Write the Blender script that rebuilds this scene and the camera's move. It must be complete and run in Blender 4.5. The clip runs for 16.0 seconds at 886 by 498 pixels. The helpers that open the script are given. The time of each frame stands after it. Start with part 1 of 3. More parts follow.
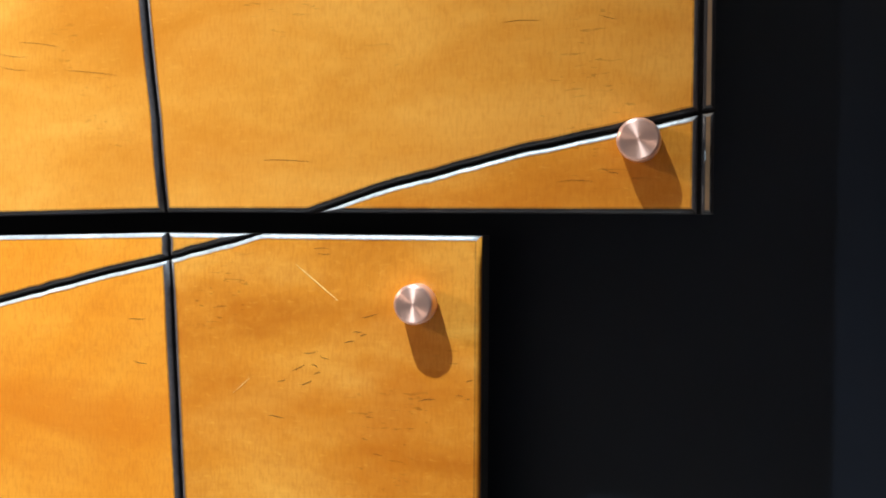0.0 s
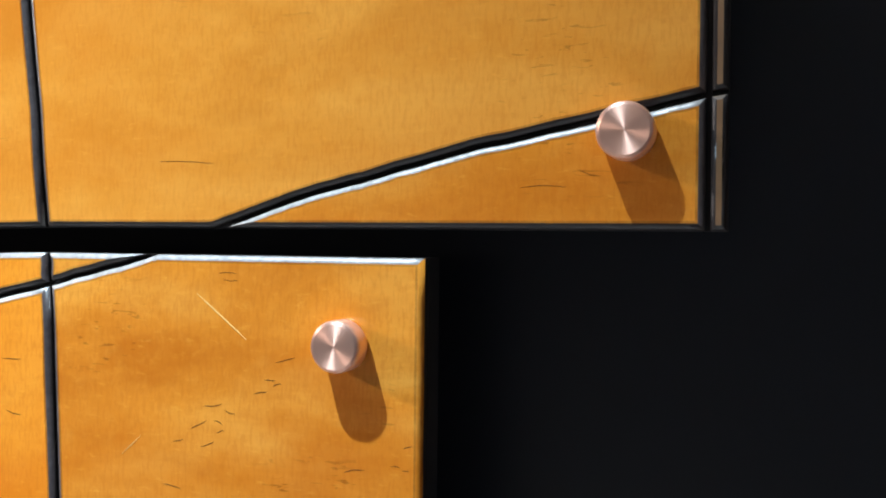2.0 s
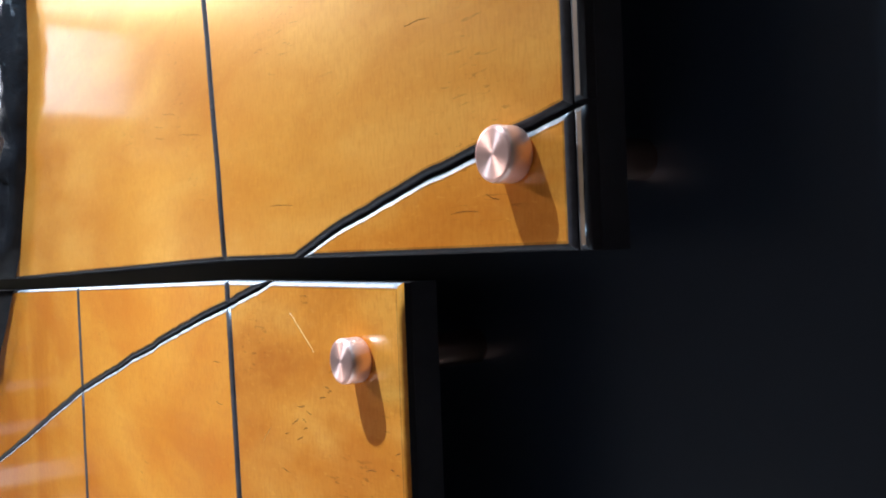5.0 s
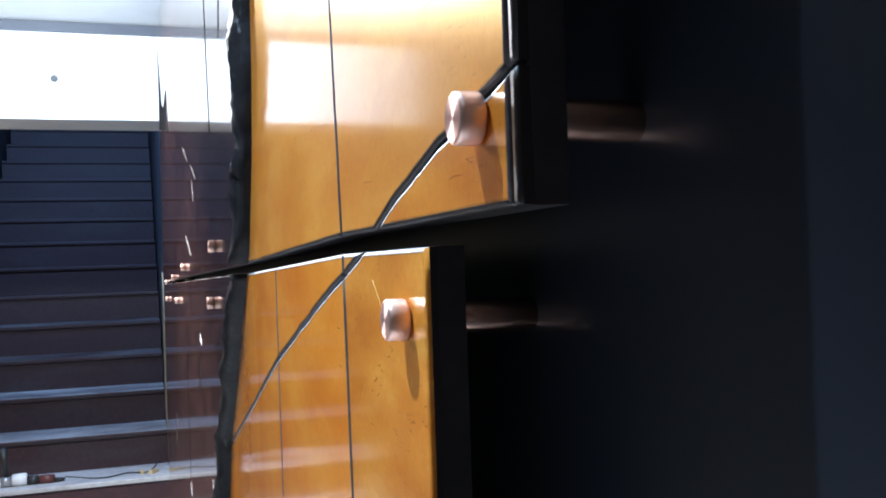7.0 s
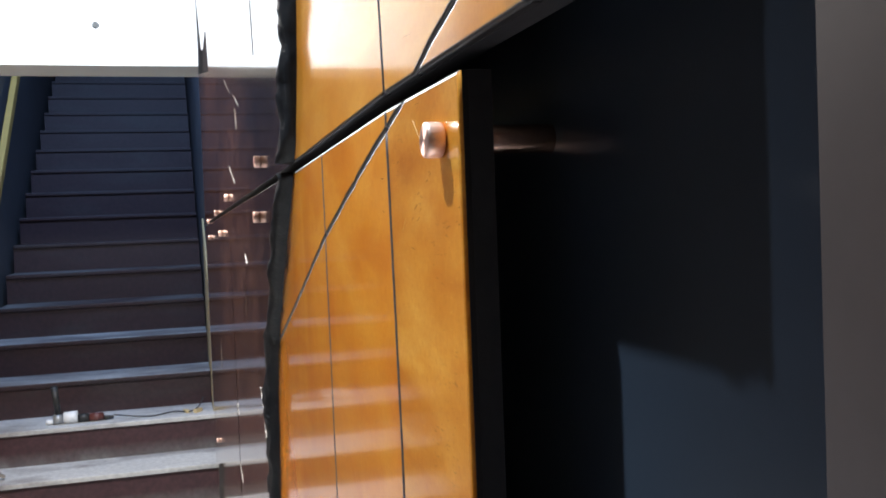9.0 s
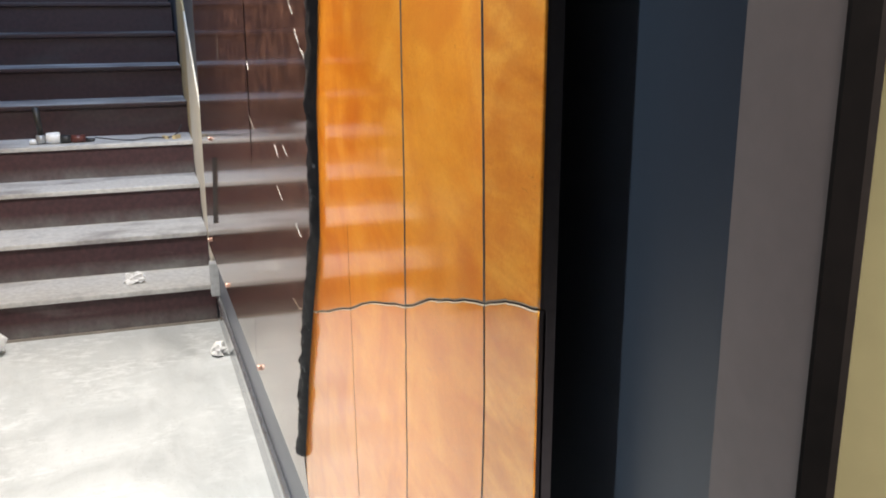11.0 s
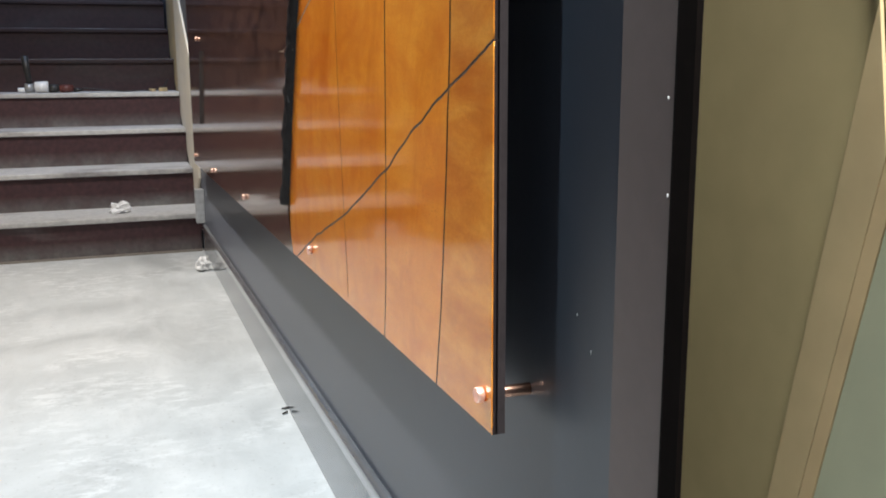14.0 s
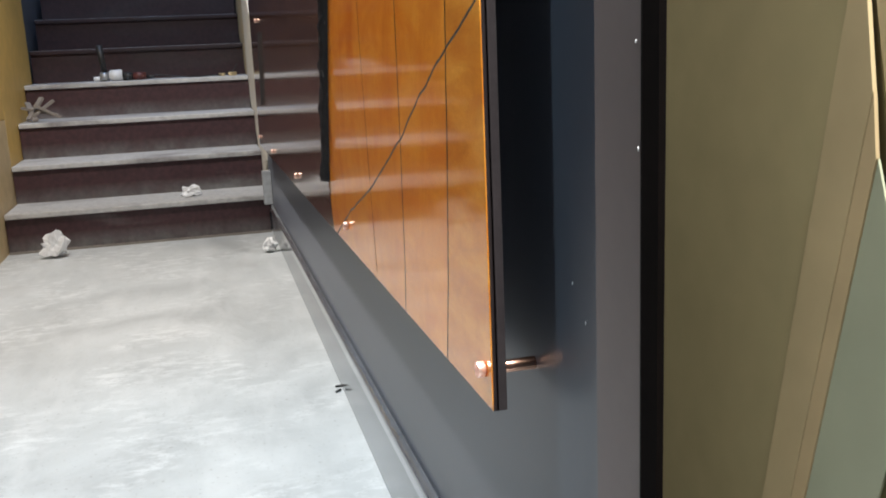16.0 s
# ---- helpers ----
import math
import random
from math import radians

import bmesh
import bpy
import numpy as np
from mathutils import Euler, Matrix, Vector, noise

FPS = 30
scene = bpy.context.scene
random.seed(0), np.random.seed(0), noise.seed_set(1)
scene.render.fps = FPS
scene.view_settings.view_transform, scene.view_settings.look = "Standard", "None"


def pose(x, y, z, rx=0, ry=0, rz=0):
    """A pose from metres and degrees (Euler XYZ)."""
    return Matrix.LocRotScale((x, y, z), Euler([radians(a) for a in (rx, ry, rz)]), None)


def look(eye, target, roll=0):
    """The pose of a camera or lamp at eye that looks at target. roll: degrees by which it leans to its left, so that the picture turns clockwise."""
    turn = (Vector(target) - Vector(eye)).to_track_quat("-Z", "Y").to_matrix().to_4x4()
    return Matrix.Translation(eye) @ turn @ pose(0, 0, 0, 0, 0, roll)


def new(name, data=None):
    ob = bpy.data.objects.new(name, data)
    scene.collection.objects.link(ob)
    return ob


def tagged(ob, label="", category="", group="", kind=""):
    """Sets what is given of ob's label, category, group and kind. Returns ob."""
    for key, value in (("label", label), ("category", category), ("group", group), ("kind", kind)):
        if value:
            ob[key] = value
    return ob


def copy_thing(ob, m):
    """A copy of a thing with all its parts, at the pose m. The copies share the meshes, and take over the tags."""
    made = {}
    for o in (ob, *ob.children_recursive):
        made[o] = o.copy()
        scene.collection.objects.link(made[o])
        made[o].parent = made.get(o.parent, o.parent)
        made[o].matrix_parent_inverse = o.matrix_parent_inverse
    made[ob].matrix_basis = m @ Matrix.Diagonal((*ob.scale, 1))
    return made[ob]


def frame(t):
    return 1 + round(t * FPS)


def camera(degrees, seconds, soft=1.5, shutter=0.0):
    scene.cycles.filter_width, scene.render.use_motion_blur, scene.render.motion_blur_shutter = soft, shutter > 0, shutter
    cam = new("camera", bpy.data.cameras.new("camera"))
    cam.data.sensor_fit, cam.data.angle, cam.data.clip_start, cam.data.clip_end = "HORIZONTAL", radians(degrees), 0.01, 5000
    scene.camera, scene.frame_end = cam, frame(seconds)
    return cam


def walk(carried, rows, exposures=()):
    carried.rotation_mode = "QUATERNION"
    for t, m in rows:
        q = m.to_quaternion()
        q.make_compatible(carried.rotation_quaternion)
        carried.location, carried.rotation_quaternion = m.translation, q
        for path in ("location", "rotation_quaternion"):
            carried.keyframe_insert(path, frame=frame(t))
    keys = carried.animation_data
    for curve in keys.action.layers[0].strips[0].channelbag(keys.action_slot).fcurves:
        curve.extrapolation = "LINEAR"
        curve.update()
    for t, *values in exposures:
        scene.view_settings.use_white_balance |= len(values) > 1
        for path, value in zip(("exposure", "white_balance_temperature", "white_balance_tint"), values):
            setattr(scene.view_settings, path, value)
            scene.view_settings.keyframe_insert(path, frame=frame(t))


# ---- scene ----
cam = camera(51.0, 16.0, soft=1.9)
PATH = [
    (0, (0.082, -0.369, 1.873), (-0.435, 1.562, 1.808), 0.3),
    (0.5, (0.069, -0.32, 1.872), (-0.427, 1.617, 1.84), 0.4),
    (1, (0.068, -0.31, 1.872), (-0.41, 1.632, 1.845), 0.8),
    (1.5, (0.073, -0.299, 1.874), (-0.425, 1.637, 1.854), 0.8),
    (2, (0.095, -0.274, 1.871), (-0.525, 1.627, 1.858), 0.6),
    (2.5, (0.14, -0.248, 1.867), (-0.753, 1.541, 1.867), 1.1),
    (3, (0.189, -0.25, 1.872), (-0.938, 1.403, 1.843), -0.4),
    (3.5, (0.229, -0.268, 1.871), (-1.023, 1.292, 1.858), -2.1),
    (3.7, (0.245, -0.278, 1.872), (-1.036, 1.258, 1.867), -2.2),
    (5.8, (0.281, -0.13, 1.878), (-1.485, 0.808, 1.912), -2.3),
    (6, (0.305, -0.135, 1.868), (-1.487, 0.753, 1.922), -2.2),
    (6.5, (0.327, -0.124, 1.859), (-1.519, 0.643, 1.926), -0.8),
    (7, (0.327, -0.101, 1.86), (-1.572, 0.526, 1.889), -1.9),
    (7.5, (0.307, -0.09, 1.851), (-1.619, 0.446, 1.893), -1.7),
    (8, (0.308, -0.096, 1.848), (-1.618, 0.441, 1.898), -2.1),
    (8.5, (0.339, -0.102, 1.829), (-1.589, 0.43, 1.845), -1.3),
    (8.7, (0.357, -0.109, 1.824), (-1.568, 0.433, 1.811), -1.8),
    (10.8, (0.606, -0.264, 1.546), (-1.248, 0.33, 1.087), 0.6),
    (11, (0.634, -0.292, 1.539), (-1.198, 0.323, 1.024), -0.1),
    (11.5, (0.679, -0.308, 1.482), (-1.128, 0.325, 0.907), 1.0),
    (12, (0.739, -0.301, 1.395), (-1.036, 0.3, 0.698), 2.1),
    (12.5, (0.749, -0.299, 1.272), (-1.057, 0.317, 0.671), 1.6),
    (13, (0.796, -0.338, 1.079), (-1.046, 0.277, 0.601), 1.2),
    (13.5, (0.841, -0.359, 0.959), (-1.002, 0.297, 0.541), 0.6),
    (14, (0.851, -0.355, 0.907), (-0.998, 0.301, 0.521), -0.3),
    (14.5, (0.85, -0.336, 0.88), (-1.011, 0.305, 0.523), -0.7),
    (15, (0.844, -0.314, 0.867), (-1.017, 0.314, 0.49), -0.9),
    (15.5, (0.838, -0.291, 0.875), (-1.037, 0.278, 0.471), -1.9),
    (16, (0.839, -0.256, 0.886), (-1.056, 0.222, 0.46), -2.5),
]
EXPOSURES = [(0.0, 0.50, 6400, 10), (2.0, 0.49, 6300, 10), (3.7, 0.50, 5900, 10), (5.8, 0.57, 5250, 10), (7.0, 0.60, 5400, 10), (8.0, 0.56, 5900, 10), (8.7, 0.52, 6000, 10),
             (10.8, 0.68, 6500, 10), (11.5, 0.60, 6500, 10), (12.5, 0.10, 6450, 10), (13.5, 0.22, 6350, 10), (15.2, 0.24, 6350, 10), (16.0, 0.12, 6350, 10)]
walk(cam, [(t, look(eye, target, roll)) for t, eye, target, roll in PATH], EXPOSURES)

# ---- light ----
world = bpy.data.worlds.new("world")
scene.world = world
world.use_nodes = True
world.node_tree.nodes["Background"].inputs[0].default_value = (0.5, 0.6, 0.75, 1)
world.node_tree.nodes["Background"].inputs[1].default_value = 0.02


def spot(x, y, z, target, watts, colour, cone, blend, size):
    data = bpy.data.lights.new("ceiling_spot", "SPOT")
    data.energy, data.color, data.spot_size, data.spot_blend, data.shadow_soft_size = watts, colour, radians(cone), blend, size
    ob = new("ceiling_spot", data)
    ob.matrix_world = look((x, y, z), target)
    return ob


COOL = (0.90, 0.96, 1.0)
WARM = (1.0, 0.91, 0.82)
spot(-0.325, -0.42, 2.90, (-0.325, -0.395, 0.0), 180, (0.66, 0.87, 1.0), 73, 0.9, 0.012)
spot(-1.72, -0.72, 2.90, (-1.55, -0.62, 0.0), 205, (1.0, 0.93, 0.84), 88, 0.45, 0.03)
spot(-2.62, -0.72, 2.90, (-1.75, -0.55, 0.0), 180, WARM, 150, 0.3, 0.10)
# unseen lamp added with a tight cone to brighten the set-back olive wall
spot(0.86, 0.0, 2.90, (0.32, 0.125, 0.6), 740, (1.0, 0.98, 0.95), 31, 0.7, 0.08)
spot(-2.95, -0.45, 2.80, (-3.97, -0.45, 2.52), 58, COOL, 124, 0.4, 0.03)
# unseen area lamp added to tint the upper stairs blue; no window is built
stair_fill = bpy.data.lights.new("stair_window_light", "AREA")
stair_fill.energy, stair_fill.color, stair_fill.size = 58, (0.40, 0.60, 1.0), 1.0
new("stair_window_light", stair_fill).matrix_world = look((-4.55, -0.58, 4.3), (-8.6, -0.56, 2.4))

# ---- materials ----


def nodes_of(name):
    m = bpy.data.materials.new(name)
    m.use_nodes = True
    nt = m.node_tree
    return m, nt, nt.nodes["Principled BSDF"]


def add(nt, kind, **inputs):
    n = nt.nodes.new(kind)
    for key, value in inputs.items():
        n.inputs[key.replace("_", " ")].default_value = value
    return n


def coords(nt, scale, rot=(0, 0, 0)):
    tc = nt.nodes.new("ShaderNodeTexCoord")
    mp = nt.nodes.new("ShaderNodeMapping")
    mp.inputs["Scale"].default_value = scale
    mp.inputs["Rotation"].default_value = rot
    nt.links.new(tc.outputs["Object"], mp.inputs["Vector"])
    return mp.outputs["Vector"]


def noise_of(nt, scale, detail=4.0, vec=None, rough=0.5, distort=0.0):
    n = add(nt, "ShaderNodeTexNoise", Scale=scale, Detail=detail, Roughness=rough, Distortion=distort)
    nt.links.new(vec if vec else coords(nt, (1, 1, 1)), n.inputs["Vector"])
    return n.outputs["Fac"]


def ramp(nt, fac, stops):
    r = nt.nodes.new("ShaderNodeValToRGB")
    while len(r.color_ramp.elements) < len(stops):
        r.color_ramp.elements.new(0.5)
    for e, (p, c) in zip(r.color_ramp.elements, stops):
        e.position = p
        e.color = (*c, 1) if len(c) == 3 else c
    nt.links.new(fac, r.inputs["Fac"])
    return r.outputs["Color"]


def mix(nt, fac, a, b, mode="MIX"):
    n = nt.nodes.new("ShaderNodeMix")
    n.data_type, n.blend_type = "RGBA", mode
    for slot, value in ((0, fac), (6, a), (7, b)):
        if isinstance(value, (int, float)):
            n.inputs[slot].default_value = value
        elif isinstance(value, tuple):
            n.inputs[slot].default_value = (*value, 1)
        else:
            nt.links.new(value, n.inputs[slot])
    return n.outputs[2]


def bump(nt, bsdf, fac, strength, distance=0.002):
    b = add(nt, "ShaderNodeBump", Strength=strength, Distance=distance)
    nt.links.new(fac, b.inputs["Height"])
    nt.links.new(b.outputs["Normal"], bsdf.inputs["Normal"])


def plain(name, colour, rough=0.5, metal=0.0, vary=0.25, scale=30.0, relief=0.15, coat=0.0):
    m, nt, p = nodes_of(name)
    f = noise_of(nt, scale, 5)
    g = noise_of(nt, scale * 0.12, 3)
    lo = tuple(c * (1 - vary) for c in colour)
    hi = tuple(min(1, c * (1 + vary)) for c in colour)
    c1 = ramp(nt, f, [(0.3, lo), (0.7, hi)])
    c2 = mix(nt, 0.5, c1, ramp(nt, g, [(0.3, lo), (0.7, hi)]))
    nt.links.new(c2, p.inputs["Base Color"])
    p.inputs["Roughness"].default_value = rough
    p.inputs["Metallic"].default_value = metal
    p.inputs["Coat Weight"].default_value = coat
    if relief:
        bump(nt, p, f, relief, 0.001)
    return m


def lacquered_wood(name, dark, mid, light, streak, coat, rough, marks=0.7, tint=(1.0, 0.78, 0.45), upright=False, warmth=0.58, cloud=0.12, blotch=0.55, spread=(5.0, 5.0, 15.0)):
    """Stained plywood with the grain along x (or upright), soft blotches, short dark checks and a clear lacquer."""
    m, nt, p = nodes_of(name)
    wide = noise_of(nt, 1.0, 6, coords(nt, (9.0, 9.0, 1.6) if upright else spread, (0, 0.12, 0)), 0.6, 1.6)
    blot = noise_of(nt, 1.0, 6, coords(nt, (11.0, 11.0, 30.0), (0, -0.2, 0)), 0.55, 0.4)
    fine = noise_of(nt, 1.0, 6, coords(nt, (160.0, 160.0, 6.0) if upright else (22.0, 22.0, 260.0)), 0.65, 0.5)
    mottle = noise_of(nt, 150.0, 6, None, 0.68, 0.7)
    weave = noise_of(nt, 1.0, 4, coords(nt, (760.0, 760.0, 170.0)), 0.6, 0.4)
    base = ramp(nt, wide, [(0.32, dark), (0.5, mid), (0.68, light)])
    base = mix(nt, blotch, base, ramp(nt, blot, [(0.36, dark), (0.5, mid), (0.62, light)]))
    base = mix(nt, ramp(nt, fine, [(0.42, (0, 0, 0)), (0.72, (streak, streak, streak))]), base, dark)
    deep = (dark[0] * 0.86, dark[1] * 0.70, dark[2] * 0.55)
    base = mix(nt, ramp(nt, mottle, [(0.34, (0.15, 0.15, 0.15)), (0.50, (0, 0, 0))]), base, deep)
    base = mix(nt, ramp(nt, mottle, [(0.52, (0, 0, 0)), (0.70, (cloud, cloud, cloud))]), base, light)
    base = mix(nt, ramp(nt, weave, [(0.40, (0.20, 0.20, 0.20)), (0.52, (0, 0, 0))]), base, deep)
    warm = noise_of(nt, 1.0, 5, coords(nt, (6.0, 6.0, 13.0), (0, 0.5, 0)), 0.5, 1.0)
    base = mix(nt, ramp(nt, warm, [(0.48, (0, 0, 0)), (0.66, (warmth, warmth, warmth))]), base, (dark[0] * 0.97, dark[1] * 0.80, dark[2] * 0.5))
    fleck = noise_of(nt, 1.0, 3, coords(nt, (150.0, 150.0, 420.0)), 0.6, 0.25)
    base = mix(nt, ramp(nt, fleck, [(0.60, (0, 0, 0)), (0.76, (0.22, 0.22, 0.22))]), base, tuple(min(1, c * 1.25) for c in light))
    check = noise_of(nt, 1.0, 2, coords(nt, (110.0, 110.0, 560.0), (0, -0.12, 0)), 0.5, 1.2)
    patch = noise_of(nt, 13.0, 2)
    cm = ramp(nt, check, [(0.63, (0, 0, 0)), (0.70, (1, 1, 1))])
    pm = ramp(nt, patch, [(0.57, (0, 0, 0)), (0.65, (1, 1, 1))])
    both = mix(nt, 1.0, cm, pm, "MULTIPLY")
    both = mix(nt, 1.0, both, (marks, marks, marks), "MULTIPLY")
    base = mix(nt, both, base, (dark[0] * 0.24, dark[1] * 0.18, dark[2] * 0.2))
    nt.links.new(base, p.inputs["Base Color"])
    p.inputs["Roughness"].default_value = rough
    p.inputs["Specular IOR Level"].default_value = 0.12
    p.inputs["Coat Weight"].default_value = coat
    p.inputs["Coat Roughness"].default_value = 0.09
    p.inputs["Coat IOR"].default_value = 1.56
    p.inputs["Coat Tint"].default_value = (*tint, 1)
    bump(nt, p, mottle, 0.05, 0.0004)
    return m


AMBER = lacquered_wood("amber_lacquered_plywood", (0.65, 0.215, 0.020), (0.82, 0.342, 0.043), (0.92, 0.470, 0.096), 0.16, 1.0, 0.30, 0.35, warmth=0.5, cloud=0.08, blotch=0.22, spread=(6.0, 6.0, 3.2))
AMBER_RED = lacquered_wood("red_amber_lacquered_plywood", (0.56, 0.201, 0.022), (0.75, 0.332, 0.054), (0.90, 0.510, 0.146), 0.16, 1.0, 0.30, 0.45, warmth=0.55, cloud=0.18, blotch=0.42)
GOLD = lacquered_wood("golden_lacquered_plywood", (0.64, 0.270, 0.044), (0.76, 0.365, 0.080), (0.86, 0.475, 0.140), 0.14, 1.0, 0.30, 0.35, warmth=0.35, cloud=0.18)
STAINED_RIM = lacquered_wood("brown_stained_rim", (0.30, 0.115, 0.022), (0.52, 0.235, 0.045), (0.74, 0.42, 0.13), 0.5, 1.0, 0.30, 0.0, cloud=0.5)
WORN_BROWN = plain("worn_brown_edge_strip", (0.20, 0.105, 0.050), 0.45, 0, 0.3, 90, 0.2, 0.3)
WALNUT = lacquered_wood("dark_lacquered_walnut", (0.030, 0.016, 0.012), (0.098, 0.048, 0.035), (0.225, 0.120, 0.088), 0.6, 1.0, 0.2, 0.3, (1.0, 0.9, 0.8), True)
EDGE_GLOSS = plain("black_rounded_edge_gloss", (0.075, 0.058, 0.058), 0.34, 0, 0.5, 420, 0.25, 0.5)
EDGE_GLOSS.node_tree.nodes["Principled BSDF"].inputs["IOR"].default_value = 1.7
# paler rim colours: the highlight on up-facing groove edges, put into the paint
EDGE_LIT = plain("lit_graphite_edge", (0.37, 0.34, 0.33), 0.40, 0.2, 0.45, 420, 0.3)
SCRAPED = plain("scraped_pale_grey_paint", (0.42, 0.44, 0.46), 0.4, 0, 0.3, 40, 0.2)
PALE_LIT = plain("pale_lit_groove_edge", (0.42, 0.28, 0.17), 0.45, 0, 0.3, 160, 0.3)
GREY_EDGE = plain("grey_brown_groove_edge", (0.26, 0.18, 0.12), 0.5, 0, 0.3, 160, 0.3)
BROWN_LIT = plain("lit_brown_groove_edge", (0.11, 0.075, 0.055), 0.5, 0, 0.4, 420, 0.3)
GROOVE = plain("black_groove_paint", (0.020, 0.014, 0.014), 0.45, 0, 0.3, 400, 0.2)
EDGE = plain("black_edge_paint", (0.030, 0.024, 0.025), 0.5, 0, 0.3, 120, 0.1)


def copper():
    m, nt, p = nodes_of("brushed_copper")
    p.inputs["Metallic"].default_value = 0.84
    p.inputs["Base Color"].default_value = (1.0, 0.58, 0.45, 1)
    f = noise_of(nt, 1.0, 3, coords(nt, (2500.0, 60.0, 2500.0)))
    nt.links.new(ramp(nt, f, [(0.3, (0.44, 0.44, 0.44)), (0.7, (0.54, 0.54, 0.54))]), p.inputs["Roughness"])
    p.inputs["Anisotropic"].default_value = 0.85
    t = nt.nodes.new("ShaderNodeTangent")
    t.direction_type, t.axis = "RADIAL", "Y"
    p.inputs["Anisotropic Rotation"].default_value = 0.25
    nt.links.new(t.outputs["Tangent"], p.inputs["Tangent"])
    return m


COPPER = copper()
CAP_SIDE = plain("satin_copper_cap", (0.90, 0.60, 0.49), 0.40, 0.78, 0.1, 300, 0.05)
COPPER_SIDE = plain("turned_copper_barrel", (0.95, 0.54, 0.39), 0.24, 1.0, 0.12, 300, 0.05)
WALL_PAINT = plain("dark_slate_wall_paint", (0.0100, 0.0118, 0.0190), 0.37, 0, 0.10, 60, 0.05)
for key, value in (("Specular IOR Level", 0.50), ("Sheen Weight", 0.09), ("Sheen Roughness", 0.45), ("Sheen Tint", (0.76, 0.84, 1.0, 1))):
    WALL_PAINT.node_tree.nodes["Principled BSDF"].inputs[key].default_value = value
# wall paint lightened and warmed for the extra lamp light on the pilaster
PILASTER_LIT = plain("warm_lit_pilaster_paint", (0.077, 0.057, 0.053), 0.45, 0, 0.10, 60, 0.05)
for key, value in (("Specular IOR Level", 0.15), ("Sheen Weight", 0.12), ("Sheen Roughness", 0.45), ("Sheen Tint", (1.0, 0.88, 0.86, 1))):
    PILASTER_LIT.node_tree.nodes["Principled BSDF"].inputs[key].default_value = value
BASE_PAINT = plain("slate_baseboard_gloss", (0.16, 0.17, 0.185), 0.20, 0, 0.15, 25, 0.1, 0.3)
LIP = plain("glossy_slate_lip", (0.15, 0.16, 0.18), 0.22, 0.2, 0.3, 18, 0.15, 1.0)
LIP.node_tree.nodes["Principled BSDF"].inputs["Coat Roughness"].default_value = 0.14
LIP.node_tree.nodes["Principled BSDF"].inputs["Specular IOR Level"].default_value = 0.9
WISP = plain("pale_resin_wisp", (0.13, 0.115, 0.10), 0.45, 0, 0.3, 120, 0.2, 0.3)
TRIM_DARK = plain("dark_brown_trim", (0.0045, 0.0032, 0.0028), 0.9, 0, 0.3, 90, 0.1)
TRIM_DARK.node_tree.nodes["Principled BSDF"].inputs["Specular IOR Level"].default_value = 0.05
SCRAP = plain("dusty_scrap_wood", (0.22, 0.195, 0.17), 0.7, 0, 0.25, 60, 0.2)
OLIVE = plain("olive_beige_paint", (0.44, 0.368, 0.190), 0.55, 0, 0.10, 25, 0.15)
CEILING = plain("white_ceiling_paint", (0.70, 0.71, 0.70), 0.7, 0, 0.05, 8, 0.1)
WHITE = plain("white_wall_paint", (0.80, 0.80, 0.79), 0.5, 0, 0.04, 10, 0.1)
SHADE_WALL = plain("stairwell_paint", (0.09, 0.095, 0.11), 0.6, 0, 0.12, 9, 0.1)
PINE = plain("pale_pine", (0.58, 0.44, 0.24), 0.55, 0, 0.16, 18, 0.2)
PRIMED = plain("primed_pale_board", (0.76, 0.71, 0.60), 0.5, 0, 0.12, 18, 0.15)
YELLOW_PLY = plain("yellow_plywood", (0.60, 0.39, 0.11), 0.5, 0, 0.15, 14, 0.15)
TIMBER = plain("dim_planed_timber", (0.56, 0.44, 0.24), 0.6, 0, 0.16, 18, 0.2)
GREEN_BOARD = plain("grey_green_board", (0.42, 0.44, 0.30), 0.6, 0, 0.1, 14, 0.1)
ORANGE_BOARD = plain("orange_brown_board", (0.38, 0.20, 0.06), 0.5, 0, 0.18, 20, 0.15)
PAPER = plain("crumpled_white_plastic", (0.78, 0.79, 0.80), 0.45, 0, 0.06, 80, 0.3)
STEEL = plain("tool_grey_metal", (0.38, 0.39, 0.40), 0.35, 0.6, 0.1, 90, 0.1)
RUBBER = plain("tool_black_plastic", (0.02, 0.02, 0.02), 0.5, 0, 0.2, 90, 0.1)
RED = plain("tool_red_plastic", (0.10, 0.03, 0.025), 0.45, 0, 0.2, 90, 0.1)


